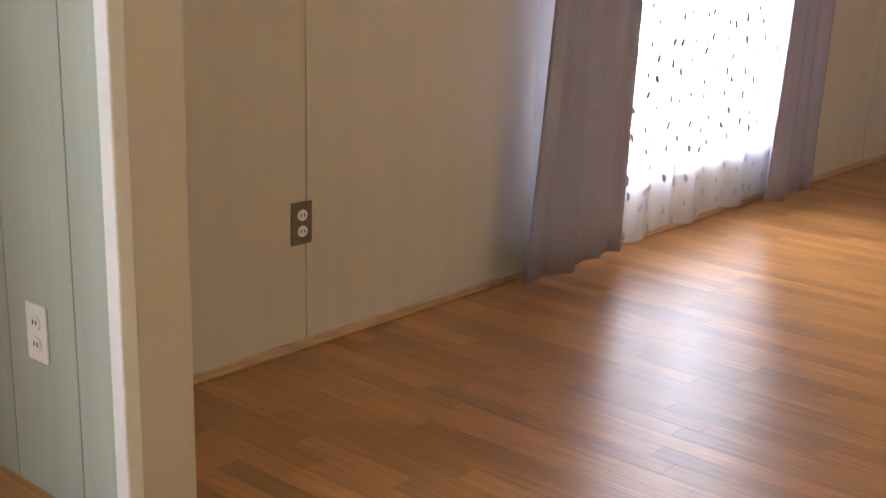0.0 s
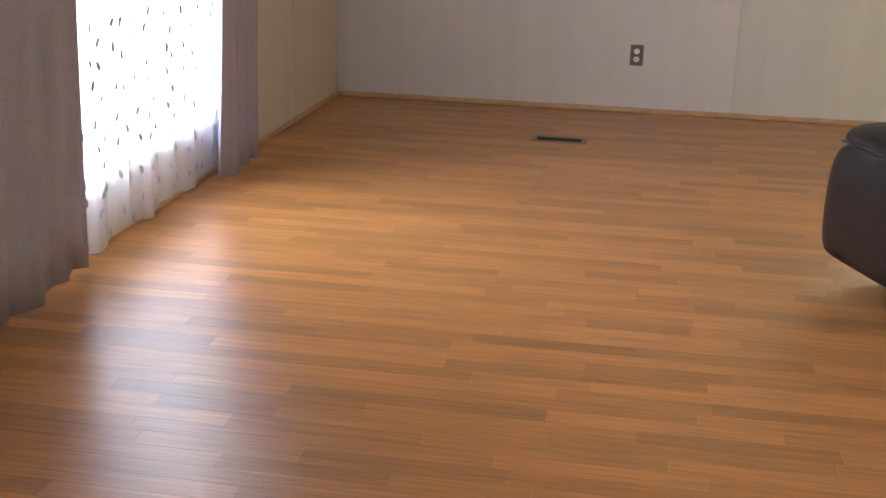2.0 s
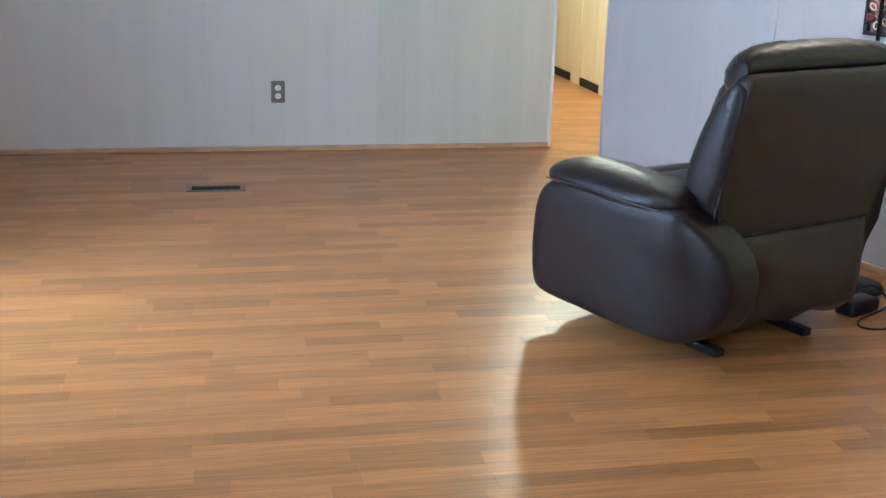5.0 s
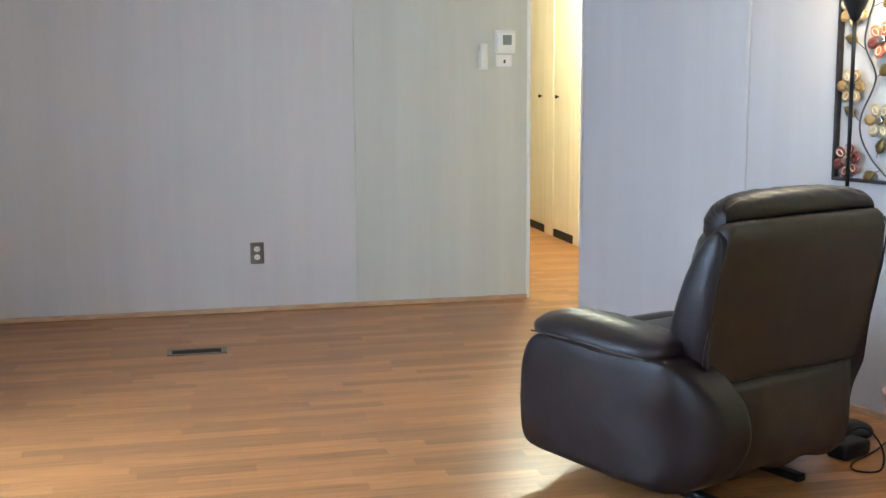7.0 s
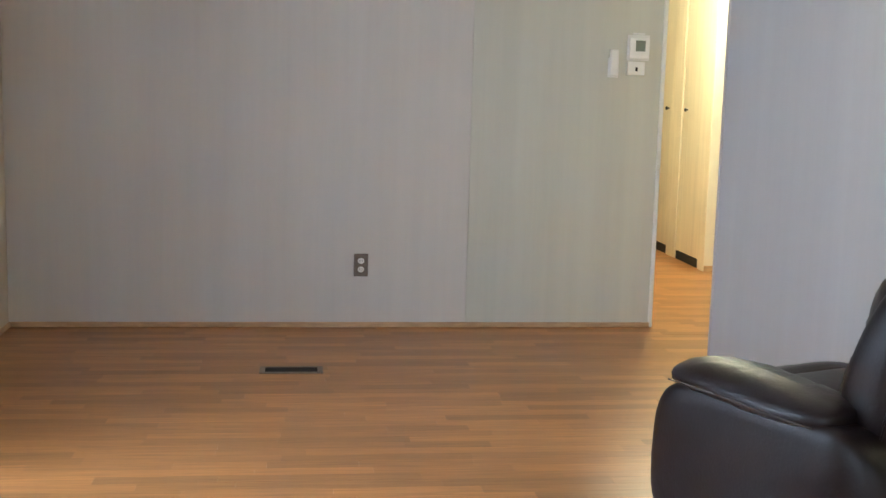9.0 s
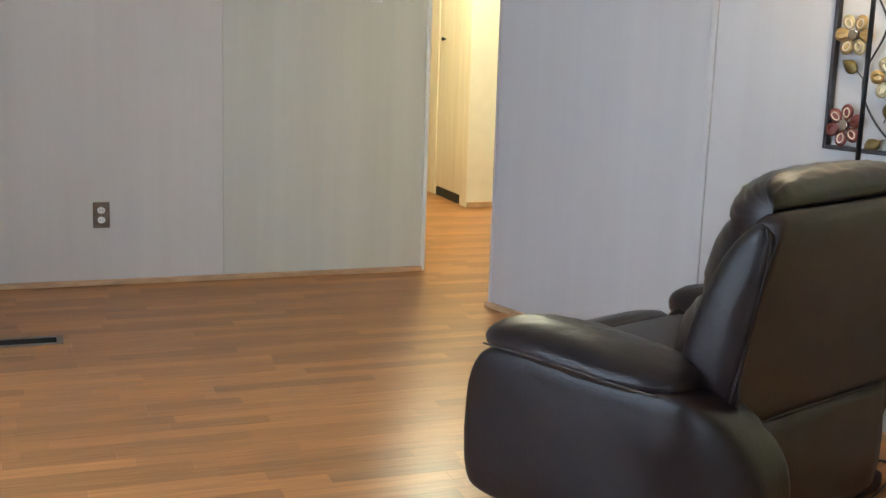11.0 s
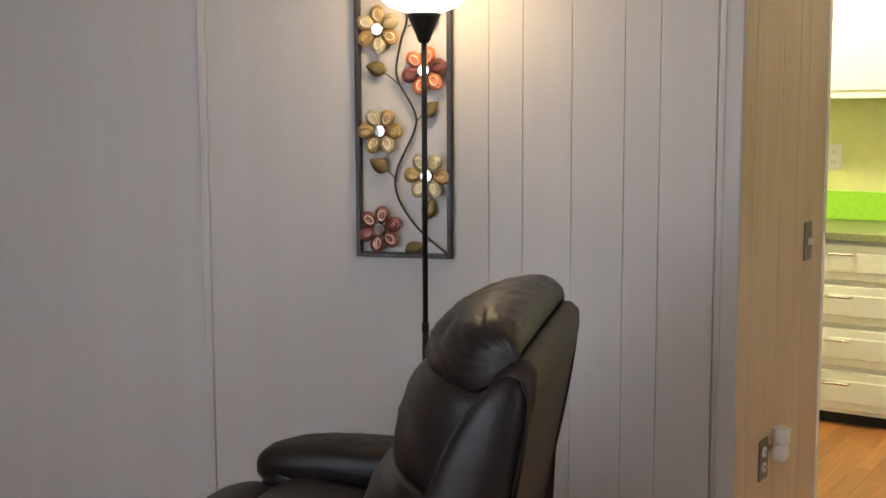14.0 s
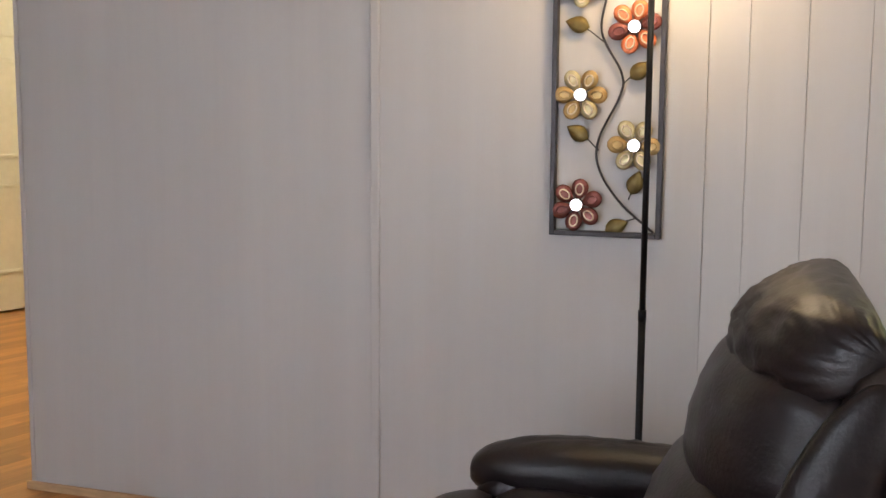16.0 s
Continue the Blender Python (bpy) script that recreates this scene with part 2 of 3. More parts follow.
# ---- structure ----
TOP = 2.30
P0, DV = Vector((3.285, -1.165, 0)), Vector((0.287, -0.958, 0)).normalized()
NV = Vector((DV.y, -DV.x, 0))
SLANT = Matrix.Translation(P0) @ Matrix(((DV.x, -NV.x, 0, 0), (DV.y, -NV.y, 0, 0), (0, 0, 1, 0), (0, 0, 0, 1)))
CK = P0 + 2.71 * DV


def wall(name, label, x0, x1, y0, y1, material=WALL, z0=0.0, z1=TOP, m=None):
    return put(name, box(x0, x1, y0, y1, z0, z1), material, None, label, m=m) and tagged(bpy.context.scene.objects[name], label, "wall", "", "structure")


put("floor", box(-0.1, 7.0, -10.0, 4.4, -0.12, -0.0085), UNDER)
tagged(scene.objects["floor"], "orange-brown oak strip laminate floor", "floor", "", "structure")
put("ceiling", box(-0.15, 7.0, -10.0, 4.4, TOP, TOP + 0.1), CEIL)
tagged(scene.objects["ceiling"], "white textured ceiling", "ceiling", "", "structure")

# window wall, with two openings
WY0, WY1, WZ0, WZ1 = -4.13, -2.42, 0.22, 2.02
DY0, DY1 = -8.85, -7.15
wall_west = tagged(new("wall_west"), "cream vinyl panel wall with a curtained window", "wall", "", "structure")
for y0, y1, z0, z1 in ((-10, DY0, 0, TOP), (DY0, DY1, 0, 0.3), (DY0, DY1, 2.1, TOP), (DY1, WY0, 0, TOP), (WY0, WY1, 0, WZ0), (WY0, WY1, WZ1, TOP), (WY1, -0.44, 0, TOP)):
    part("panel", box(-0.12, 0.0, y0, y1, z0, z1), WALLW, wall_west)
for y in (-5.222, -1.3):
    part("batten", box(0.0, 0.004, y - 0.006, y + 0.006, 0.0, TOP, 0.001), WALLW, wall_west)
for (a, b, z0, z1), nm in (((WY0, WY1, WZ0, WZ1), "window_1"), ((DY0, DY1, 0.3, 2.1), "window_2")):
    w = tagged(new(nm), "white-framed window with bright daylight behind", "window", "", "structure")
    fr = box(-0.11, 0.006, a, a + 0.05, z0, z1, 0.004)
    for args in ((b - 0.05, b, z0, z1), (a + 0.05, b - 0.05, z0, z0 + 0.05), (a + 0.05, b - 0.05, z1 - 0.05, z1), ((a + b) / 2 - 0.02, (a + b) / 2 + 0.02, z0 + 0.05, z1 - 0.05)):
        box(-0.11, 0.006 if args[0] != (a + b) / 2 - 0.02 else -0.03, *args, 0.004, fr)
    part("window_frame", fr, WHITE, w)
    for k in (0, 1):
        g = part("pane", box(-0.075, -0.07, a + 0.05 + k * (b - a) / 2 - k * 0.03, (a + b) / 2 - 0.02 if not k else b - 0.05, z0 + 0.05, z1 - 0.05), GLASS, w)
        g.visible_shadow = False
put("backdrop", box(-6.2, -6.0, -16, 8, -1, 7), DAY)
tagged(scene.objects["backdrop"], "overbright hazy outdoors", "backdrop", "", "structure")

# far wall with its panels, battens and end trim
YF = -0.44
wall_north = tagged(new("wall_north"), "pale grey vinyl panel wall with joints", "wall", "", "structure")
part("core", box(-0.12, 3.245, YF + 0.006, YF + 0.10, 0, TOP), WALL, wall_north)
xs = (0.0, 2.27, 3.246)
for a, b in zip(xs, xs[1:]):
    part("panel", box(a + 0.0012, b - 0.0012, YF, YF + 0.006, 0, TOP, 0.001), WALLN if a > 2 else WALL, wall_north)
part("end_trim", box(3.246, 3.268, YF - 0.004, YF + 0.104, 0, TOP, 0.004), WHITE, wall_north, "white corner trim")

# slanted wall
wall_slant = tagged(new("wall_east"), "grey vinyl panel wall with grooves and a batten", "wall", "", "structure")
wall_slant.matrix_basis = SLANT
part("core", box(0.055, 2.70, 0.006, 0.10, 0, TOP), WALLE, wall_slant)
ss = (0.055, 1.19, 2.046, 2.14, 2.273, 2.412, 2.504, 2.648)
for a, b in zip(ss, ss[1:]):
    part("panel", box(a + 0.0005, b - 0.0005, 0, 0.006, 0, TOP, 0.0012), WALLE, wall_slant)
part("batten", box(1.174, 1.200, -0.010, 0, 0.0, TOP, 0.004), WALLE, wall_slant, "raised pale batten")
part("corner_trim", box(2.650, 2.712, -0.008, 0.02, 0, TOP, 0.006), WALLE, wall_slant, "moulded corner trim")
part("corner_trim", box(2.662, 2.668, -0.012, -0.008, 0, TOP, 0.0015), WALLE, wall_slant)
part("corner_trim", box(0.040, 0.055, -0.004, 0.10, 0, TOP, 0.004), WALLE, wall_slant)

# return wall beside the kitchen opening
RY = CK.y
XE = 4.84
wall_return = tagged(new("wall_return"), "beige grooved panel wall end by the kitchen", "wall", "", "structure")
part("core", box(CK.x + 0.02, XE - 0.01, RY + 0.006, RY + 0.10, 0, TOP), WALL, wall_return)
rs = (CK.x + 0.012, CK.x + 0.10, CK.x + 0.33, CK.x + 0.48, CK.x + 0.57, XE - 0.012)
for a, b in zip(rs, rs[1:]):
    part("panel", box(a + 0.0012, b - 0.0012, RY, RY + 0.006, 0, TOP, 0.0012), WALLT, wall_return)
part("end_trim", box(XE - 0.012, XE + 0.008, RY - 0.004, RY + 0.104, 0, TOP, 0.004), WHITE, wall_return, "white edge trim")

# stub wall between dining side and living room
wall_stub = tagged(new("wall_stub"), "sage green partition with a white corner trim", "wall", "", "structure")
SX, SY0, SY1 = 0.552, -6.166, -6.021
part("core", box(0.0, SX - 0.03, SY0 + 0.006, SY1, 0, TOP), WALL, wall_stub)
gx = (0.0, 0.16, 0.40, SX - 0.035)
for a, b in zip(gx, gx[1:]):
    part("panel", box(a + 0.0015, b - 0.0015, SY0, SY0 + 0.006, 0, TOP, 0.0012), WALLG, wall_stub)
part("end_board", box(SX - 0.03, SX, SY0 + 0.03, SY1 + 0.004, 0, TOP, 0.003), WALLW, wall_stub, "beige end board")
part("corner_trim", box(SX - 0.036, SX + 0.004, SY0 - 0.005, SY0 + 0.03, 0, TOP, 0.005), WHITE, wall_stub, "white corner trim")

# hall
for nm, lb, a in (("wall_hall_west", "cream hall wall", (3.10, 3.20, YF + 0.10, 4.3)), ("wall_hall_north", "cream hall end wall", (3.2, 4.2, 3.75, 3.85)),
                  ("wall_hall_south", "cream hall wall", (3.40, 6.9, -1.25, -1.15)), ("wall_far_east", "pale outer wall", (6.75, 6.9, -9.9, 4.3)),
                  ("wall_south", "pale dining wall", (-0.12, 6.9, -9.95, -9.85)), ("wall_outer_north", "pale outer wall", (-0.12, 6.9, 4.3, 4.4)),
                  ("wall_west_rear", "pale outer wall", (-0.12, 0.0, YF + 0.1, 4.3))):
    put(nm, box(*a, 0, TOP), HALLW if "hall" in nm else WALL)
    tagged(scene.objects[nm], lb, "wall", "", "structure")
HY = 1.40
wall_switch = tagged(new("wall_hall_switch"), "bright cream hall wall with a light switch", "wall", "", "structure")
part("panel", box(4.21, 4.80, HY, HY + 0.1, 0, TOP), HALLW, wall_switch)
part("panel", box(5.56, 6.75, HY, HY + 0.1, 0, TOP), HALLW, wall_switch)
part("panel", box(4.80, 5.56, HY, HY + 0.1, 2.03, TOP), HALLW, wall_switch)
part("baseboard", box(4.21, 4.78, HY - 0.012, HY, 0, 0.04, 0.003), OAK, wall_switch)

door = tagged(new("door_1"), "white panelled hall door, closed", "door", "", "structure")
part("slab", box(4.84, 5.52, HY + 0.02, HY + 0.055, 0.01, 1.99, 0.002), WHITE, door)
for x0, x1 in ((4.91, 5.14), (5.22, 5.45)):
    for z0, z1 in ((0.22, 0.72), (0.86, 1.40), (1.52, 1.86)):
        fr = box(x0, x1, HY + 0.012, HY + 0.02, z0, z0 + 0.02, 0.003)
        box(x0, x1, HY + 0.012, HY + 0.02, z1 - 0.02, z1, 0.003, fr), box(x0, x0 + 0.02, HY + 0.012, HY + 0.02, z0 + 0.02, z1 - 0.02, 0.003, fr), box(x1 - 0.02, x1, HY + 0.012, HY + 0.02, z0 + 0.02, z1 - 0.02, 0.003, fr)
        part("panel_moulding", fr, WHITE, door)
fr = box(4.78, 4.84, HY - 0.012, HY + 0.03, 0, 2.05, 0.003)
box(5.52, 5.58, HY - 0.012, HY + 0.03, 0, 2.05, 0.003, fr), box(4.84, 5.52, HY - 0.012, HY + 0.03, 1.99, 2.05, 0.003, fr)
part("door_frame", fr, WHITE, door)
part("knob", lathe([(0.012, 0), (0.012, 0.03), (0.026, 0.04), (0.028, 0.055), (0.012, 0.066)], 16), CHROME, door, smooth=True, m=pose(5.46, HY + 0.02, 0.98, 90))

# kitchen shell
put("wall_kitchen_north", box(4.0, 6.75, -2.75, -2.65, 0, TOP), KITW)
tagged(scene.objects["wall_kitchen_north"], "yellow kitchen wall", "wall", "", "structure")
put("wall_kitchen_east", box(6.50, 6.56, -9.8, -2.76, 0, TOP), KITW)
tagged(scene.objects["wall_kitchen_east"], "pale yellow-green kitchen wall", "wall", "", "structure")


# ---- baseboards ----
def base(x0, x1, y0, y1, m=None):
    ob = put("baseboard", box(x0, x1, y0, y1, 0, 0.027, 0.004), OAK)
    tagged(ob, "low oak baseboard strip", "baseboard", "", "structure")
    if m is not None:
        ob.matrix_basis = m


base(0, 0.012, SY1, YF)
base(0.012, 3.25, YF - 0.012, YF)
base(0.03, 2.69, -0.017, -0.005, SLANT)
base(CK.x + 0.02, XE, RY - 0.012, RY)


# ---- curtains ----
def cloth(name, y0, y1, x, depth, folds, z0, z1, material, parent=None, flare=0.0, hem=0.0, phase=0.0, thick=0.004, nz=14):
    bm = bmesh.new()
    ny = folds * 10
    grid = []
    for k in range(nz + 1):
        v = k / nz
        row = []
        for i in range(ny + 1):
            u = i / ny
            a = 2 * math.pi * folds * u + phase
            y = y0 + (y1 - y0) * u - flare * (1 - v) ** 1.3 * (1 - 0.75 * u)
            amp = depth * (0.65 + 0.35 * (1 - v))
            xx = x + amp * (math.sin(a) + 0.35 * math.sin(2.3 * a + 1.1)) + 0.012 * math.sin(5 * u + 3 * v)
            z = z0 + (z1 - z0) * v + (hem * math.sin(a * 0.5 + 0.7) * (1 - v) ** 6)
            row.append(bm.verts.new((xx, y, z)))
        grid.append(row)
    for a, b in zip(grid, grid[1:]):
        for i in range(ny):
            bm.faces.new((a[i], a[i + 1], b[i + 1], b[i]))
    if thick:
        bmesh.ops.recalc_face_normals(bm, faces=bm.faces)
        bmesh.ops.solidify(bm, geom=bm.faces[:], thickness=thick)
    return bm


rodt = thing("curtain_rod", "dark metal curtain rod above the window", "curtain rod")
part("rod", rod([(0.11, -4.5, 2.12), (0.11, -2.0, 2.12)], 0.010), BLACKM, rodt, smooth=True)
for y in (-4.5, -2.0):
    part("finial", cushion(0.02, 0.028, 0.02, 2), BLACKM, rodt, smooth=True, m=pose(0.11, y, 2.12))
for y in (-4.42, -2.08):
    part("bracket", box(0.0, 0.11, y - 0.008, y + 0.008, 2.10, 2.116, 0.002), BLACKM, rodt)
for y0, y1, ph in ((-4.26, -3.79, 0.4), (-2.57, -2.17, 2.2)):
    c = put("curtain", cloth("curtain", y0, y1, 0.115, 0.017, 3, 0.035, 2.11, CURTAIN, flare=0.15, hem=0.006, phase=ph), CURTAIN, smooth=True)
    tagged(c, "mauve-grey heavy floor-length curtain hanging in folds", "curtain", "curtains at the window")
LX = 0.055
lace = thing("lace_curtain", "sheer white curtain with a grey leaf print", "curtain")
LFOLD, LD = 9, 0.012
part("sheer", cloth("sheer", -4.32, -2.46, LX, LD, LFOLD, 0.04, 2.08, LACE, hem=0.014, thick=0), LACE, lace, smooth=True)
rng = random.Random(4)
leaf = bmesh.new()
for iy in range(21):
    for iz in range(19):
        y, z = -4.24 + iy * 0.086 + rng.uniform(-0.018, 0.018), 0.08 + iz * 0.106 + rng.uniform(-0.03, 0.03) + (iy % 2) * 0.05
        u = (y + 4.32) / 1.86
        a = 2 * math.pi * LFOLD * u
        x = LX + LD * 1.0 * (math.sin(a) + 0.35 * math.sin(2.3 * a + 1.1)) + 0.012 * math.sin(5 * u + 3 * (z - 0.04) / 2.04) + 0.007
        ang, s = rng.uniform(-0.9, 0.9), rng.uniform(0.014, 0.023)
        vs = []
        for k in range(8):
            t = 2 * math.pi * k / 8
            p, q = s * 1.0 * math.cos(t), s * 0.55 * math.sin(t) * (1 - 0.3 * math.cos(t))
            vs.append(leaf.verts.new((x, y + p * math.sin(ang) + q * math.cos(ang), z + p * math.cos(ang) - q * math.sin(ang))))
        leaf.faces.new(vs)
part("leaf_print", leaf, PRINT, lace, "small grey printed leaves")["kind"] = "stuff"


# ---- plates on walls ----
def outlet(name, label, m, plate=PLATE, sockets=True, size=(0.072, 0.116)):
    o = thing(name, label, "outlet" if sockets else "switch", m)
    w, h = size
    part("plate", box(-w / 2, w / 2, -0.005, 0, -h / 2, h / 2, 0.002), plate, o)
    if sockets:
        for z in (-0.022, 0.022):
            s = part("socket", prism([(0.017 * math.cos(a * math.pi / 8), z + 0.015 * math.sin(a * math.pi / 8)) for a in range(16)], 0, 0.003), PLASTIC, o, "pale socket face", m=pose(0, -0.005, 0, 0, 0, -90))
            for k in (-0.006, 0.006):
                part("slot", box(k - 0.001, k + 0.001, -0.0092, -0.0078, z - 0.004, z + 0.005), PLASTIC2, o)
    else:
        part("toggle", box(-0.005, 0.005, -0.02, -0.005, -0.012, 0.010, 0.002), PLASTIC, o)
    return o


outlet("outlet", "bronze-plated double outlet on the far panel wall", pose(1.728, YF, 0.321))
outlet("outlet", "bronze-plated double outlet beside a wall joint", pose(0.0, -5.245, 0.352, 0, 0, 90))
outlet("outlet", "white double outlet on the sage green partition", pose(0.272, SY0, 0.340), PLASTIC)
outlet("outlet", "bronze-plated outlet low on the grey wall", SLANT @ pose(1.752, 0, 0.285))
outlet("light_switch", "bronze switch plate with a white toggle", pose(4.66, RY, 0.882), PLATE, False)
outlet("light_switch", "white switch plate on the cream hall wall", pose(4.46, HY, 0.965), PLASTIC, False)
o = outlet("outlet", "bronze outlet on the beige wall end", pose(4.30, RY, 0.30))
nl = thing("night_light", "small white plug-in night light", "night light", pose(4.335, RY - 0.01, 0.33))
part("body", cushion(0.026, 0.022, 0.026, 2.6), PLASTIC, nl, smooth=True, m=pose(0, -0.03, -0.012))
part("shade", lathe([(0.022, 0), (0.026, 0.01), (0.026, 0.045), (0.024, 0.048)], 20), PLASTIC, nl, "frosted round cap", True, pose(0, -0.03, 0.012))
part("prong", box(-0.008, 0.008, -0.012, 0.006, -0.012, 0.004), CHROME, nl)

# thermostat group on the far wall
th = thing("thermostat", "white thermostat with a small grey display", "thermostat", pose(3.118, YF, 1.452))
part("base", box(-0.058, 0.058, -0.008, 0, -0.066, 0.062, 0.003), PLASTIC, th)
part("body", box(-0.054, 0.054, -0.028, -0.008, -0.060, 0.052, 0.006), PLASTIC, th)
part("display", box(-0.020, 0.030, -0.030, -0.028, -0.020, 0.034), SCREEN, th, "grey-green display")
part("top_clip", box(-0.034, 0.030, -0.020, -0.002, 0.064, 0.072, 0.003), PLASTIC, th)
sw = thing("remote_receiver", "small white wall box with a button", "wall box", pose(3.108, YF, 1.346))
part("box", box(-0.046, 0.046, -0.018, 0, -0.034, 0.034, 0.004), PLASTIC, sw)
part("button", box(-0.004, 0.008, -0.022, -0.018, -0.014, 0.006, 0.002), PLASTIC2, sw)
rm = thing("remote_control", "slim white remote in a wall cradle", "remote", pose(2.992, YF, 1.368))
part("cradle", box(-0.028, 0.028, -0.010, 0, -0.070, 0.030, 0.004), PLASTIC, rm)
part("remote", box(-0.023, 0.023, -0.026, -0.008, -0.064, 0.072, 0.008), PLASTIC, rm)

# floor register
vent = thing("floor_vent", "brown metal floor register with dark slots", "floor vent", pose(1.386, -1.335, 0))
fr = box(-0.136, 0.136, -0.056, -0.042, 0, 0.006, 0.002)
box(-0.136, 0.136, 0.042, 0.056, 0, 0.006, 0.002, fr), box(-0.136, -0.112, -0.042, 0.042, 0, 0.006, 0.002, fr), box(0.112, 0.136, -0.042, 0.042, 0, 0.006, 0.002, fr)
part("frame", fr, PLATE, vent)
part("well", box(-0.112, 0.112, -0.042, 0.042, 0.0005, 0.0015), PLASTIC2, vent)
for k in range(16):
    part("slat", box(-0.106 + k * 0.0141, -0.104 + k * 0.0141, -0.042, 0.042, 0.0015, 0.004), PLASTIC2, vent)


# ---- recliner ----
def loft(outline, hx, p=4.0, rings=22, steps=4, wrinkle=0.0, seed=0.0, rear=None):
    """A stuffed pad: a rounded (y, z) outline carried along x and drawn in at both ends."""
    pts = spline([(0, y, z) for y, z in outline + outline[:1]], steps)[:-1]
    cy, cz = sum(q.y for q in pts) / len(pts), sum(q.z for q in pts) / len(pts)
    bm = bmesh.new()
    loops = []
    for k in range(rings + 1):
        u = -math.cos(math.pi * k / rings)
        f = max(0.04, (1 - abs(u) ** p) ** (1 / p))
        g = f if rear is None else max(0.04, (1 - abs(u) ** 2.3) ** (1 / 2.3))
        base_y = cy if rear is None else rear
        loop = []
        for q in pts:
            x, y, z = hx * u, q.y - base_y, q.z - cz
            w = 1.0
            if wrinkle:
                fold = noise.noise(Vector((x * 9 + seed, q.y * 34 + x * 16, q.z * 26 - x * 10)))
                fine = noise.noise(Vector((x * 40 + seed, q.y * 60, q.z * 60)))
                w = 1 - wrinkle * (abs(fold) * (0.5 + 0.9 * abs(u) ** 2) + 0.22 * fine)
            loop.append(bm.verts.new((x, base_y + y * g * w, cz + z * f * w)))
        loops.append(loop)
    n = len(pts)
    for c, d in zip(loops, loops[1:]):
        for i in range(n):
            bm.faces.new((c[i], c[(i + 1) % n], d[(i + 1) % n], d[i]))
    bm.faces.new(loops[0][::-1]), bm.faces.new(loops[-1])
    return bm


rec = thing("recliner", "dark brown leather recliner with a padded back, seen from behind", "armchair", pose(2.905, -3.304, 0, 0, 0, 21))
SIDE = [(0.262, 0.24), (0.250, 0.135), (0.200, 0.096), (0.02, 0.094), (-0.24, 0.098), (-0.41, 0.112), (-0.485, 0.155), (-0.525, 0.25), (-0.515, 0.35), (-0.475, 0.42), (-0.425, 0.465), (-0.36, 0.488), (-0.10, 0.485), (0.11, 0.476), (0.205, 0.448), (0.250, 0.37)]
for sgn in (-1, 1):
    half = 0.474 if sgn < 0 else 0.440
    bm = loft(SIDE, 0.09, 9.0, 26, 4)
    for v in bm.verts:
        v.co.x += sgn * (half - 0.09)
        if sgn > 0 and v.co.y < -0.20:
            v.co.y = -0.20 + (v.co.y + 0.20) * 0.42
        v.co.x *= 1 - 0.20 * (max(0, -0.38 - v.co.y) / 0.145) ** 1.6
    side = part("side_panel", bm, LEATHER, rec, "smooth leather side panel", True)
    arm = bmesh.new()
    bmesh.ops.create_uvsphere(arm, u_segments=48, v_segments=28, radius=1)
    for v in arm.verts:
        c = v.co
        c *= (abs(c.x) ** 3.0 + abs(c.y) ** 3.6 + abs(c.z) ** 2.6) ** (-1 / 3.0) if c.length else 1
        y = c.y * 0.292
        front = max(0, (y - 0.06) / 0.23)
        out = max(0, c.x * sgn)
        crease = 0.004 * noise.noise(Vector((c.x * 3, c.y * 11, c.z * 3)))
        v.co = Vector((c.x * (0.103 - 0.012 * front) + crease, y, c.z * ((0.050 if sgn < 0 else 0.060) - 0.016 * out) + crease - 0.020 * front ** 2 - 0.012 * out ** 2 + 0.004 * math.sin(3 * y)))
    arm_ob = part("armrest", arm, LEATHER, rec, "padded glossy arm cushion", True, pose(-0.384 if sgn < 0 else 0.352, -0.070 if sgn < 0 else -0.045, 0.500 if sgn < 0 else 0.472))
    part("seam", rod(spline([(sgn * 0.078, 0.262, -0.030), (sgn * 0.094, 0.19, -0.022), (sgn * 0.102, 0.0, -0.016), (sgn * 0.102, -0.18, -0.017), (sgn * 0.088, -0.262, -0.020)], 5), 0.0028, 6), THREAD, arm_ob, smooth=True)
part("seat", loft([(-0.22, 0.40), (-0.05, 0.445), (0.08, 0.458), (0.165, 0.448), (0.188, 0.40), (0.17, 0.30), (-0.20, 0.28)], 0.295, 6, wrinkle=0.02), LEATHER, rec, "seat cushion", True)
part("footrest", loft([(0.175, 0.445), (0.22, 0.455), (0.30, 0.428), (0.362, 0.355), (0.385, 0.24), (0.35, 0.13), (0.25, 0.12), (0.18, 0.28)], 0.285, 6, wrinkle=0.02, seed=3), LEATHER, rec, "folded footrest pad", True)
part("seat_frame", box(-0.29, 0.29, -0.38, 0.20, 0.105, 0.30, 0.02), LEATHERB, rec)
BACK = [(-0.395, 0.125), (-0.420, 0.25), (-0.414, 0.39), (-0.445, 0.55), (-0.474, 0.70), (-0.497, 0.815), (-0.497, 0.848), (-0.480, 0.866), (-0.452, 0.866), (-0.425, 0.84), (-0.385, 0.75), (-0.345, 0.60), (-0.31, 0.42), (-0.28, 0.20), (-0.30, 0.12)]


def shell(w0, w1, b):
    bm = prism(BACK, -0.5, 0.5)
    for v in bm.verts:
        k = min(1, max(0, (v.co.z - 0.12) / 0.75))
        wide = (w0 + (w1 - w0) * math.sin(min(1, k * 1.25) * math.pi / 2)) * (1 - 0.10 * max(0, k - 0.88) / 0.12)
        v.co.x *= 2 * wide
    bmesh.ops.bevel(bm, geom=[e for e in bm.edges if abs(e.verts[0].co.x - e.verts[1].co.x) < 0.06 and e.verts[0].co.x * e.verts[1].co.x > 0], offset=b, segments=5, profile=0.5, affect="EDGES", clamp_overlap=True)
    return bm


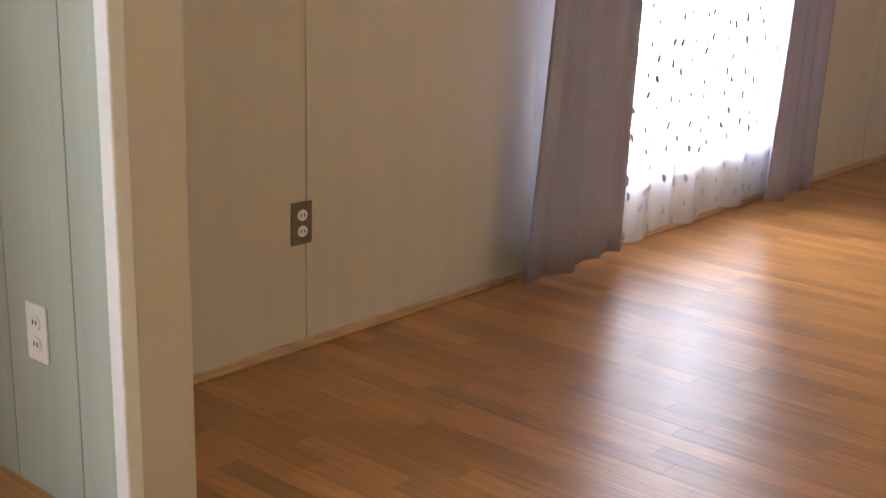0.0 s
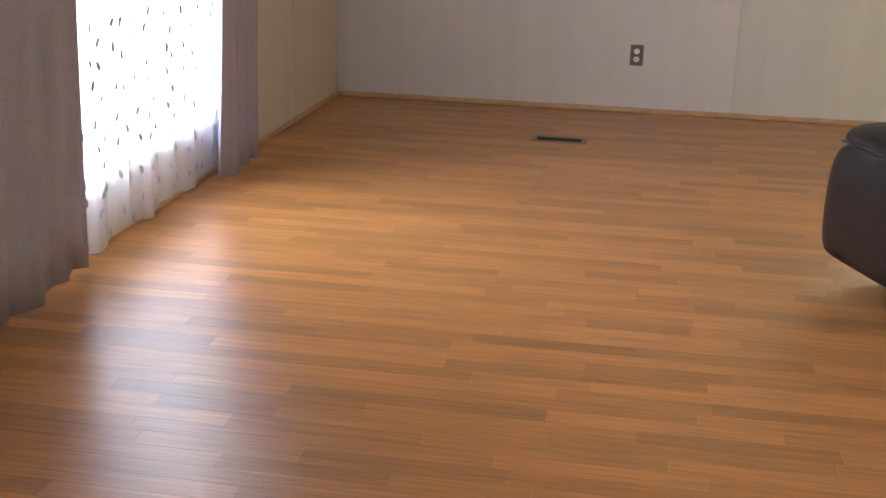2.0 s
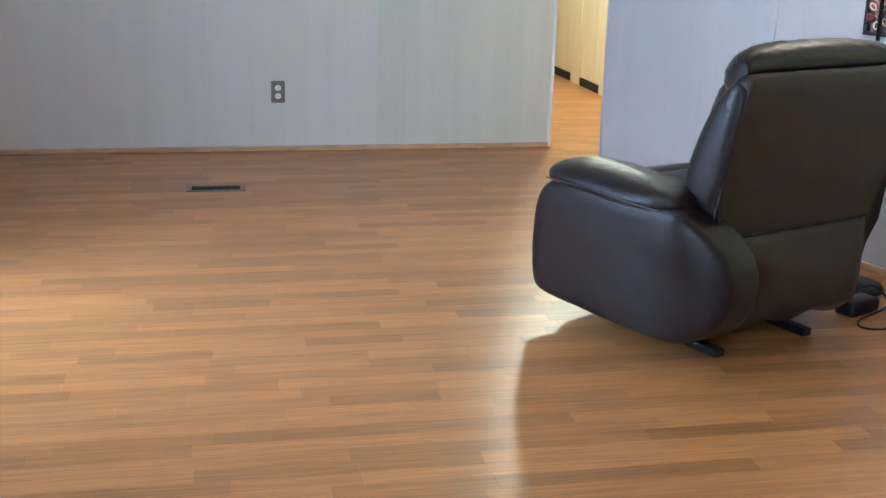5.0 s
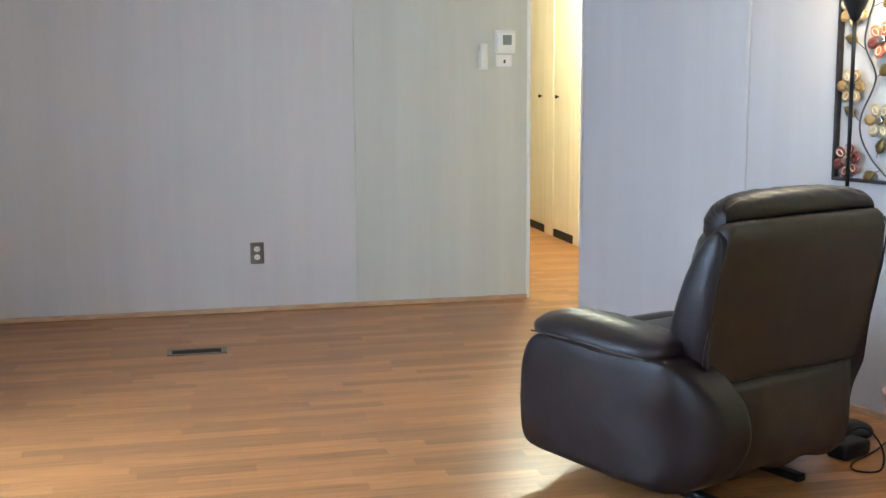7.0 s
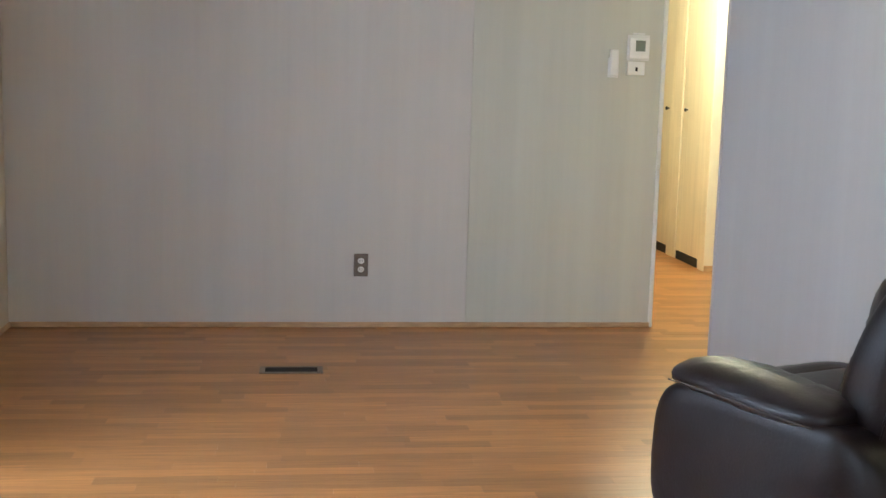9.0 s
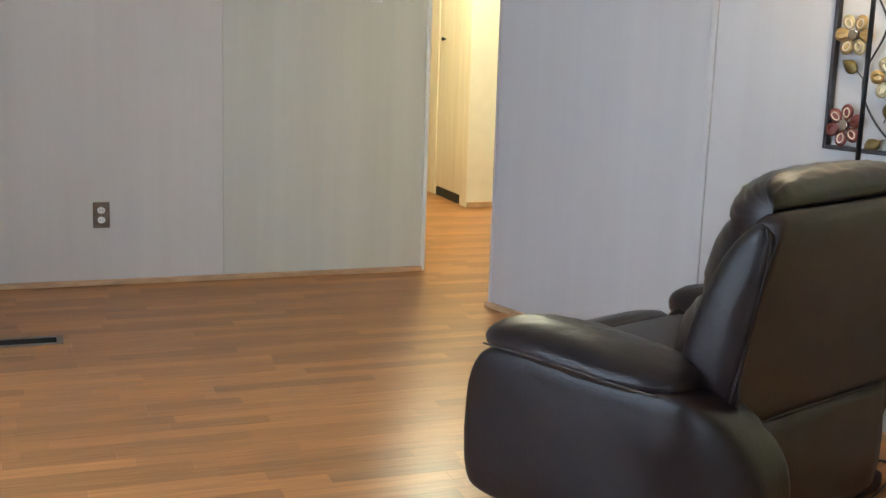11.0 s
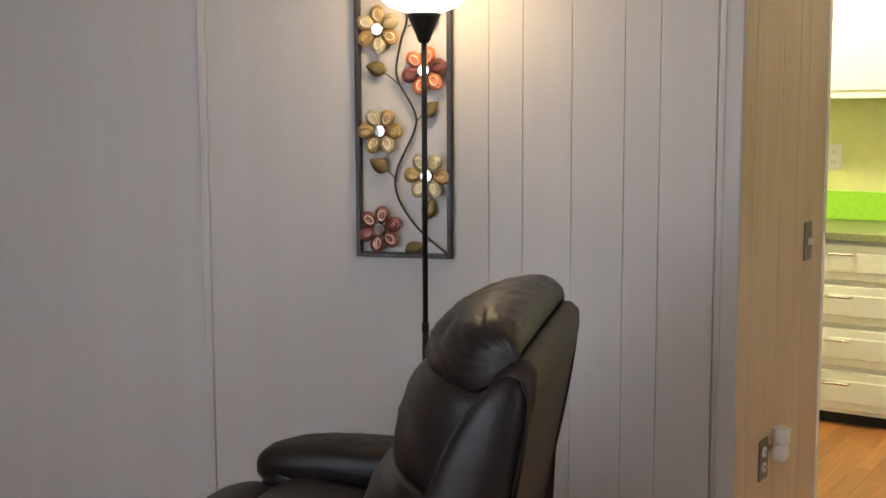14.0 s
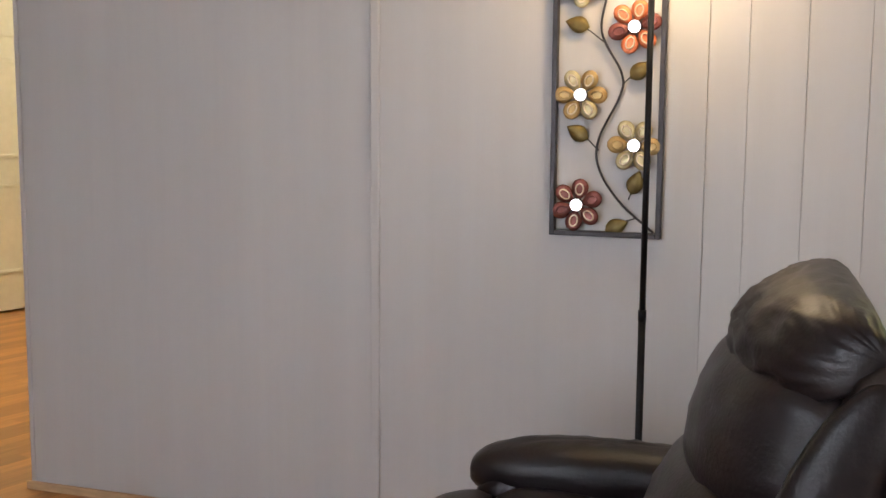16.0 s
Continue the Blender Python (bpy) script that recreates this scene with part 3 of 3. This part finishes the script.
part("back_shell", shell(0.302, 0.362, 0.026), LEATHERB, rec, "flat leather outer back", True)
flap = bmesh.new()
rows = []
for k in range(11):
    z = 0.110 + k * 0.0285
    h = 0.302 + 0.016 * k / 10
    row = []
    for i in range(25):
        u = -1 + i / 12
        sag = 0.010 * math.sin(k / 10 * math.pi) + 0.005 * noise.noise(Vector((u * 4, k * 0.35, 1))) + 0.004 * abs(noise.noise(Vector((u * 9 + k * 0.5, k * 0.2, 4))))
        row.append(flap.verts.new((u * h, -0.424 - sag + 0.05 * max(0, abs(u) - 0.93) / 0.07 * 0.4 + 0.02 * (k < 1), z + 0.008 * math.sin(i * 0.8 + 1) * (k < 1) + 0.004 * noise.noise(Vector((u * 5, 2, 0))) * (k == 10))))
    rows.append(row)
for c, d in zip(rows, rows[1:]):
    for i in range(24):
        flap.faces.new((c[i], c[i + 1], d[i + 1], d[i]))
bmesh.ops.recalc_face_normals(flap, faces=flap.faces)
bmesh.ops.solidify(flap, geom=flap.faces[:], thickness=0.006)
part("back_flap", flap, LEATHERB, rec, "loose lower back flap", True)
part("flap_seam", rod(spline([(-0.318, -0.420, 0.398), (-0.1, -0.424, 0.402), (0.1, -0.424, 0.399), (0.318, -0.420, 0.398)], 4), 0.003, 6), LEATHERB, rec, smooth=True)
WING = [(-0.315, 0.43), (-0.288, 0.54), (-0.330, 0.68), (-0.385, 0.785), (-0.437, 0.838), (-0.472, 0.838), (-0.483, 0.785), (-0.455, 0.61), (-0.418, 0.45), (-0.392, 0.385), (-0.350, 0.385)]
for sgn in (-1, 1):
    wing = part("wing", loft(WING, 0.034, 2.4, 14, wrinkle=0.006, seed=sgn), LEATHER, rec, "padded side wing", True, pose(sgn * 0.330, 0, 0))
    part("welt", rod(spline([(sgn * 0.022, y - 0.004, z) for y, z in WING[5:10]], 5), 0.0028, 6), LEATHER, wing, smooth=True)
part("lumbar_cushion", loft([(-0.130, 0.44), (-0.118, 0.50), (-0.140, 0.575), (-0.180, 0.628), (-0.225, 0.64), (-0.35, 0.62), (-0.36, 0.45), (-0.25, 0.40)], 0.306, 5, wrinkle=0.07, seed=5, rear=-0.36), LEATHER, rec, "lower back cushion", True)
part("back_cushion", loft([(-0.195, 0.62), (-0.190, 0.68), (-0.210, 0.75), (-0.238, 0.80), (-0.285, 0.83), (-0.40, 0.83), (-0.42, 0.70), (-0.36, 0.60), (-0.25, 0.59)], 0.312, 5, wrinkle=0.08, seed=7, rear=-0.42), LEATHER, rec, "middle back cushion", True)
part("head_pillow", loft([(-0.262, 0.79), (-0.252, 0.84), (-0.278, 0.888), (-0.328, 0.922), (-0.386, 0.940), (-0.434, 0.933), (-0.462, 0.908), (-0.464, 0.872), (-0.425, 0.850), (-0.36, 0.79), (-0.30, 0.765)], 0.318, 3.4, 46, 7, wrinkle=0.16, seed=11, rear=-0.464), LEATHER, rec, "puffy wrinkled head pillow", True)
for sgn in (-1, 1):
    part("base_rail", box(sgn * 0.19 - 0.02, sgn * 0.19 + 0.02, -0.345, 0.14, 0.0, 0.026, 0.006), BLACKM, rec, "black base rail")
    part("rail_strut", box(sgn * 0.19 - 0.012, sgn * 0.19 + 0.012, -0.20, 0.08, 0.026, 0.110, 0.004), BLACKM, rec)
part("base_cross", box(-0.178, 0.178, -0.05, 0.0, 0.028, 0.107, 0.004), BLACKM, rec)
part("base_cross", box(-0.178, 0.178, -0.20, -0.16, 0.028, 0.107, 0.004), BLACKM, rec)

adapter = thing("power_adapter", "black power adapter box lying on the floor", "power adapter", pose(3.49, -3.36, 0, 0, 0, 25))
part("case", box(-0.075, 0.075, -0.04, 0.04, 0, 0.052, 0.014), BLACKM, adapter, smooth=True)
part("strain_relief", rod([(0.07, 0, 0.02), (0.095, 0, 0.018)], 0.006, 8), BLACKM, adapter)

cab = put("power_cable", rod(spline([(3.30, -3.40, 0.09), (3.40, -3.44, 0.10), (3.47, -3.47, 0.13), (3.52, -3.50, 0.07), (3.50, -3.53, 0.006), (3.42, -3.52, 0.006), (3.45, -3.45, 0.006), (3.60, -3.35, 0.006), (3.78, -3.20, 0.006)], 8), 0.0035, 6), BLACKM, smooth=True)
tagged(cab, "thin black power cable looping on the floor", "cable")

# ---- waste bin ----
binn = thing("waste_bin", "pink perforated plastic waste bin", "bin", pose(3.665, -3.475, 0))
NB = 48
bm = bmesh.new()
levels = [(0.084, 0.0)] + [(0.086 + 0.022 * z / 0.20, z) for z in (0.012, 0.05, 0.10, 0.14, 0.158)] + [(0.1045, 0.165), (0.1050, 0.178), (0.1055, 0.185), (0.106, 0.198), (0.107, 0.205), (0.1085, 0.222)]
rings = []
for r, z in levels:
    rings.append([bm.verts.new(((r + (0.0012 * (-1) ** i if 0.01 < z < 0.15 else 0)) * math.cos(2 * math.pi * i / NB), (r + (0.0012 * (-1) ** i if 0.01 < z < 0.15 else 0)) * math.sin(2 * math.pi * i / NB), z)) for i in range(NB)])
for k, (a, b) in enumerate(zip(rings, rings[1:])):
    for i in range(NB):
        if k in (6, 8) and i % 2:
            continue
        bm.faces.new((a[i], a[(i + 1) % NB], b[(i + 1) % NB], b[i]))
bm.faces.new(rings[0][::-1])
bmesh.ops.recalc_face_normals(bm, faces=bm.faces)
bmesh.ops.solidify(bm, geom=bm.faces[:], thickness=0.0025)
part("bucket", bm, PINK, binn)
part("rim", lathe([(0.106, 0.220), (0.114, 0.220), (0.116, 0.226), (0.115, 0.234), (0.109, 0.238), (0.105, 0.232)], 48, False), PINK, binn, smooth=True)

# ---- floor lamp ----
lamp = thing("floor_lamp", "black torchiere floor lamp with a lit opal bowl", "floor lamp", pose(3.602, -3.10, 0))
part("base_plate", lathe([(0.0, 0), (0.125, 0), (0.127, 0.008), (0.12, 0.018), (0.04, 0.026), (0.014, 0.04)], 40, False), BLACKM, lamp, smooth=True)
part("pole", lathe([(0.0085, 0.02), (0.0085, 0.72)], 16), BLACKM, lamp, smooth=True)
part("pole", lathe([(0.0072, 0.72), (0.0072, 1.449)], 16), BLACKM, lamp, smooth=True)
part("collar", lathe([(0.0095, 0.705), (0.0095, 0.73)], 16), BLACKM, lamp, smooth=True)
part("socket_cup", lathe([(0.0095, 1.438), (0.016, 1.445), (0.020, 1.458), (0.040, 1.503), (0.044, 1.511), (0.0, 1.511)], 32, False), BLACKM, lamp, "flared black cup", True)
part("shade", lathe([(0.0, 1.512), (0.045, 1.514), (0.09, 1.530), (0.122, 1.562), (0.138, 1.612), (0.134, 1.612), (0.118, 1.567), (0.087, 1.536), (0.04, 1.521), (0.0, 1.518)], 40, False), OPAL, lamp, "glowing opal glass bowl", True).visible_shadow = False

# ---- metal flower panel on the slanted wall (local: x along wall, y out of the room, z up) ----
art = thing("wall_art", "iron-framed panel of enamelled metal flowers and leaves", "wall decoration", SLANT)
A0, A1, AZ0, AZ1 = 1.668, 1.947, 0.866, 1.80
fr = box(A0, A0 + 0.013, -0.026, -0.002, AZ0, AZ1, 0.002)
box(A1 - 0.013, A1, -0.026, -0.002, AZ0, AZ1, 0.002, fr), box(A0 + 0.013, A1 - 0.013, -0.026, -0.002, AZ0, AZ0 + 0.013, 0.002, fr), box(A0 + 0.013, A1 - 0.013, -0.026, -0.002, AZ1 - 0.013, AZ1, 0.002, fr)
part("frame", fr, FRAMEM, art, "dark iron frame")
vine = [(1.93, 0.88), (1.845, 0.952), (1.79, 1.035), (1.788, 1.11), (1.838, 1.215), (1.84, 1.27), (1.79, 1.365), (1.80, 1.455), (1.82, 1.53), (1.79, 1.62), (1.81, 1.70), (1.85, 1.787)]
part("stem", rod(spline([(s, -0.016, z) for s, z in vine], 8), 0.0033, 6), FRAMEM, art, "curling wire stem", True)


def petal(length, width, n=9):
    bm = bmesh.new()
    rows = []
    for k in range(n + 1):
        u = k / n
        w = width * max(0.32 * (1 - u), math.sqrt(max(0, 1 - ((u - 0.58) / 0.425) ** 2)))
        w = max(w, 0.004)
        row = []
        for j in range(-4, 5):
            q = j / 4
            z = 0.007 * (1 - q * q) * math.sin(math.pi * u) - 0.004 * math.exp(-(q * 2.6) ** 2) * math.sin(math.pi * u) + 0.004 * u
            row.append(bm.verts.new((0.012 + u * length, q * w, z)))
        rows.append(row)
    for a, b in zip(rows, rows[1:]):
        for i in range(8):
            bm.faces.new((a[i], a[i + 1], b[i + 1], b[i]))
    bmesh.ops.recalc_face_normals(bm, faces=bm.faces)
    bmesh.ops.solidify(bm, geom=bm.faces[:], thickness=0.0016)
    return bm


def outline(length, width):
    pts = []
    for k in range(21):
        t = 2 * math.pi * k / 20
        pts.append((0.012 + length * (0.52 + 0.26 * math.cos(t)), width * 0.48 * math.sin(t), 0.0085 + 0.002 * math.cos(t)))
    return rod(pts, 0.0022, 5)


def flower(s, z, colours, turn, size=0.066):
    f = part("flower", lathe([(0.0, -0.002), (0.017, 0.0), (0.017, 0.008), (0.0, 0.009)], 20, False), FRAMEM, art, "six-petalled enamelled flower", True, pose(s, -0.020, z, 90))
    for k in range(6):
        mt = colours[k % len(colours)]
        m = Matrix.Rotation(radians(turn + 60 * k), 4, "Z")
        part("petal", petal(size - 0.012, 0.0205), mt, f, smooth=True, m=m)
        part("petal_line", outline(size - 0.012, 0.0205), mt if k % 3 == 2 else RIMP, f, smooth=True, m=m)
    part("mirror_centre", lathe([(0.0, 0.0), (0.0165, 0.0), (0.0165, 0.012), (0.0145, 0.0135), (0.0, 0.0135)], 28, False), MIRROR, f, "small round mirror")


for s, z, cs, tn in ((1.738, 1.493, (GOLDP, PALEG), 92), (1.871, 1.380, (CORAL, CORAL, REDB), 75), (1.742, 1.216, (GOLDP, PALEG, GOLDP), 60), (1.877, 1.094, (PALEG, PALEG, GOLDP), 58), (1.738, 0.944, (REDB,), 80), (1.872, 1.665, (CORAL, GOLDP), 70), (1.745, 1.745, (PALEG,), 80)):
    flower(s, z, cs, tn)


def leaf_mesh(l=0.062, w=0.021):
    bm = bmesh.new()
    rows = []
    for k in range(9):
        u = k / 8
        ww = max(0.0008, w * math.sin(math.pi * u ** 0.8) ** 0.9)
        rows.append([bm.verts.new((l * (u - 0.5), q * ww, 0.006 * (1 - abs(q)) * math.sin(math.pi * u) + 0.0012 * (k % 2))) for q in (-1, -0.5, 0, 0.5, 1)])
    for a, b in zip(rows, rows[1:]):
        for i in range(4):
            bm.faces.new((a[i], a[i + 1], b[i + 1], b[i]))
    bmesh.ops.recalc_face_normals(bm, faces=bm.faces)
    bmesh.ops.solidify(bm, geom=bm.faces[:], thickness=0.0014)
    return bm


for s, z, ang, s2, z2 in ((1.729, 1.388, 165, 1.795, 1.345), (1.886, 1.276, 40, 1.842, 1.24), (1.735, 1.123, 150, 1.789, 1.08), (1.882, 1.003, 70, 1.865, 0.96), (1.838, 0.893, 25, 1.885, 0.915), (1.887, 1.515, 40, 1.822, 1.50), (1.73, 1.62, 150, 1.79, 1.61)):
    lf = part("leaf", leaf_mesh(), LEAFM, art, "bronze veined leaf", True, pose(s, -0.019, z, 90) @ pose(0, 0, 0, 0, 0, ang))
    part("leaf_stalk", rod([(s, -0.016, z), ((s + s2) / 2, -0.015, (z + z2) / 2 + 0.004), (s2, -0.016, z2)], 0.0018, 5), FRAMEM, art)

# ---- hall closets ----
def closet(y0, y1, knob_y, label):
    c = thing("closet", label, "closet", group="hall closets")
    part("carcass", box(4.235, 4.75, y0, y1, 0.0, 2.2), TAN, c)
    part("closet_door", box(4.21, 4.233, y0 + 0.006, y1 - 0.006, 0.065, 2.15, 0.003), TAN, c, "flat cream door")
    part("knob", lathe([(0.006, 0), (0.006, 0.012), (0.014, 0.018), (0.014, 0.026), (0.004, 0.03)], 14), PLASTIC2, c, "dark round knob", True, pose(4.21, knob_y, 1.105, 0, -90))
    part("toe_kick", box(4.212, 4.234, y0 + 0.01, y1 - 0.01, 0.0, 0.06), PLASTIC2, c)


closet(1.53, 2.02, 1.906, "cream flat-fronted hall closet with a dark knob")
closet(2.24, 2.80, 2.338, "cream flat-fronted hall closet with a dark knob")
closet(2.86, 3.40, 2.92, "cream flat-fronted hall closet with a dark knob")
trim = put("closet_stile", box(4.205, 4.24, 2.03, 2.23, 0.0, 2.2, 0.003), TAN)
tagged(trim, "cream filler panel between the hall closets", "panel", "", "structure")
trim = put("closet_end", box(4.205, 4.24, HY + 0.002, 1.525, 0.0, 2.2, 0.003), TAN)
tagged(trim, "cream end stile of the closets", "panel", "", "structure")

# ---- kitchen ----
def drawers(y0, y1):
    d = thing("drawer_cabinet", "cream base cabinet with four drawers", "cabinet", group="kitchen base cabinets")
    part("body", box(5.915, 6.45, y0, y1, 0.05, 0.755), CABINET, d)
    part("toe_kick", box(5.95, 6.45, y0, y1, 0.0, 0.05), PLASTIC2, d)
    for z0, z1 in ((0.065, 0.225), (0.245, 0.40), (0.42, 0.575), (0.595, 0.745)):
        f = part("drawer", box(5.893, 5.915, y0 + 0.012, y1 - 0.012, z0, z1, 0.006), CABINET, d)
        part("raised_panel", box(5.886, 5.893, y0 + 0.05, y1 - 0.05, z0 + 0.035, z1 - 0.035, 0.003), CABINET, f)
        zc, yc = (z0 + z1) / 2 + 0.035, (y0 + y1) / 2
        part("handle", rod(spline([(5.886, yc - 0.05, zc), (5.862, yc - 0.045, zc), (5.860, yc, zc), (5.862, yc + 0.045, zc), (5.886, yc + 0.05, zc)], 4), 0.006, 8), CHROME, f, "brushed metal pull", True)


for y in (-3.30, -3.79, -4.28, -4.77):
    drawers(y - 0.49, y)
wt2 = put("worktop", box(5.87, 6.50, -5.3, -2.76, 0.757, 0.79, 0.004), COUNTER)
tagged(wt2, "dark green-edged laminate worktop", "worktop")
bs = put("backsplash", box(6.472, 6.497, -5.3, -2.76, 0.791, 0.92, 0.003), LIME)
tagged(bs, "lime green laminate backsplash", "backsplash")
for y in (-3.2, -3.8, -4.4):
    u = thing("wall_cabinet", "cream wall-hung kitchen cabinet", "cabinet", group="kitchen wall cabinets")
    part("body", box(6.18, 6.497, y - 0.598, y, 1.335, 2.1), CABINET, u)
    part("cabinet_door", box(6.16, 6.18, y - 0.585, y - 0.012, 1.36, 2.08, 0.004), CABINET, u)
    part("lip", box(6.155, 6.18, y - 0.598, y, 1.325, 1.347, 0.004), CABINET, u)
outlet("outlet", "white outlet on the kitchen wall", pose(6.50, -3.339, 1.07, 0, 0, -90), PLASTIC)


# ---- ceiling lamps of hall and kitchen ----
for nm, lb, at in (("ceiling_light", "round lit hall ceiling light", (3.75, 0.75, 2.29)), ("ceiling_light", "round lit kitchen ceiling light", (5.35, -3.35, 2.29))):
    c = thing(nm, lb, "ceiling light", pose(*at))
    part("base", lathe([(0.0, 0.008), (0.15, 0.008), (0.15, -0.01), (0.0, -0.01)], 32, False), WHITE, c)
    part("diffuser", lathe([(0.14, -0.012), (0.135, -0.04), (0.10, -0.07), (0.0, -0.085)], 32, False), OPAL, c, "glowing opal dome", True).visible_shadow = False


# ---- floor strips ----
SW, SL = 0.064, (0.30, 0.38, 0.46, 0.55, 0.64)


def strip_mesh(length, material):
    bm = box(0.0003, length - 0.0003, 0.0003, SW - 0.0003, -0.008, 0.0)
    bmesh.ops.delete(bm, geom=[f for f in bm.faces if f.normal.z < -0.5], context="FACES")
    me = bpy.data.meshes.new("strip")
    bm.to_mesh(me)
    bm.free()
    me.materials.append(material)
    return me


meshes = [strip_mesh(length, STRIP_O) for length in SL]
rng = random.Random(11)
verts, faces = [], []
near = 0
y = -9.9
while y < 4.3:
    x = -0.02 - rng.uniform(0, 0.5)
    while x < 6.9:
        k = rng.randrange(len(SL))
        L = SL[k]
        if -3.9 < y < -1.9 and 0.02 < x and x + L < 3.3 and near < 300:
            ob = new("strip", meshes[k])
            ob.location, ob.parent = (x, y, 0), scene.objects["floor"]
            near += 1
        else:
            n = len(verts)
            a, b, c, d = max(x, -0.02) + 0.0003, min(x + L, 6.8) - 0.0003, y + 0.0003, y + SW - 0.0003
            verts += [(a, c, 0), (b, c, 0), (b, d, 0), (a, d, 0), (a, c, -0.008), (b, c, -0.008), (b, d, -0.008), (a, d, -0.008)]
            faces += [(n, n + 1, n + 2, n + 3), (n, n + 4, n + 5, n + 1), (n + 1, n + 5, n + 6, n + 2), (n + 2, n + 6, n + 7, n + 3), (n + 3, n + 7, n + 4, n)]
        x += L
    y += SW
me = bpy.data.meshes.new("strips")
me.from_pydata(verts, [], faces)
me.materials.append(STRIP_I)
strips = new("strips", me)
strips.parent = scene.objects["floor"]
tagged(strips, "oak laminate strips", "", "", "stuff")
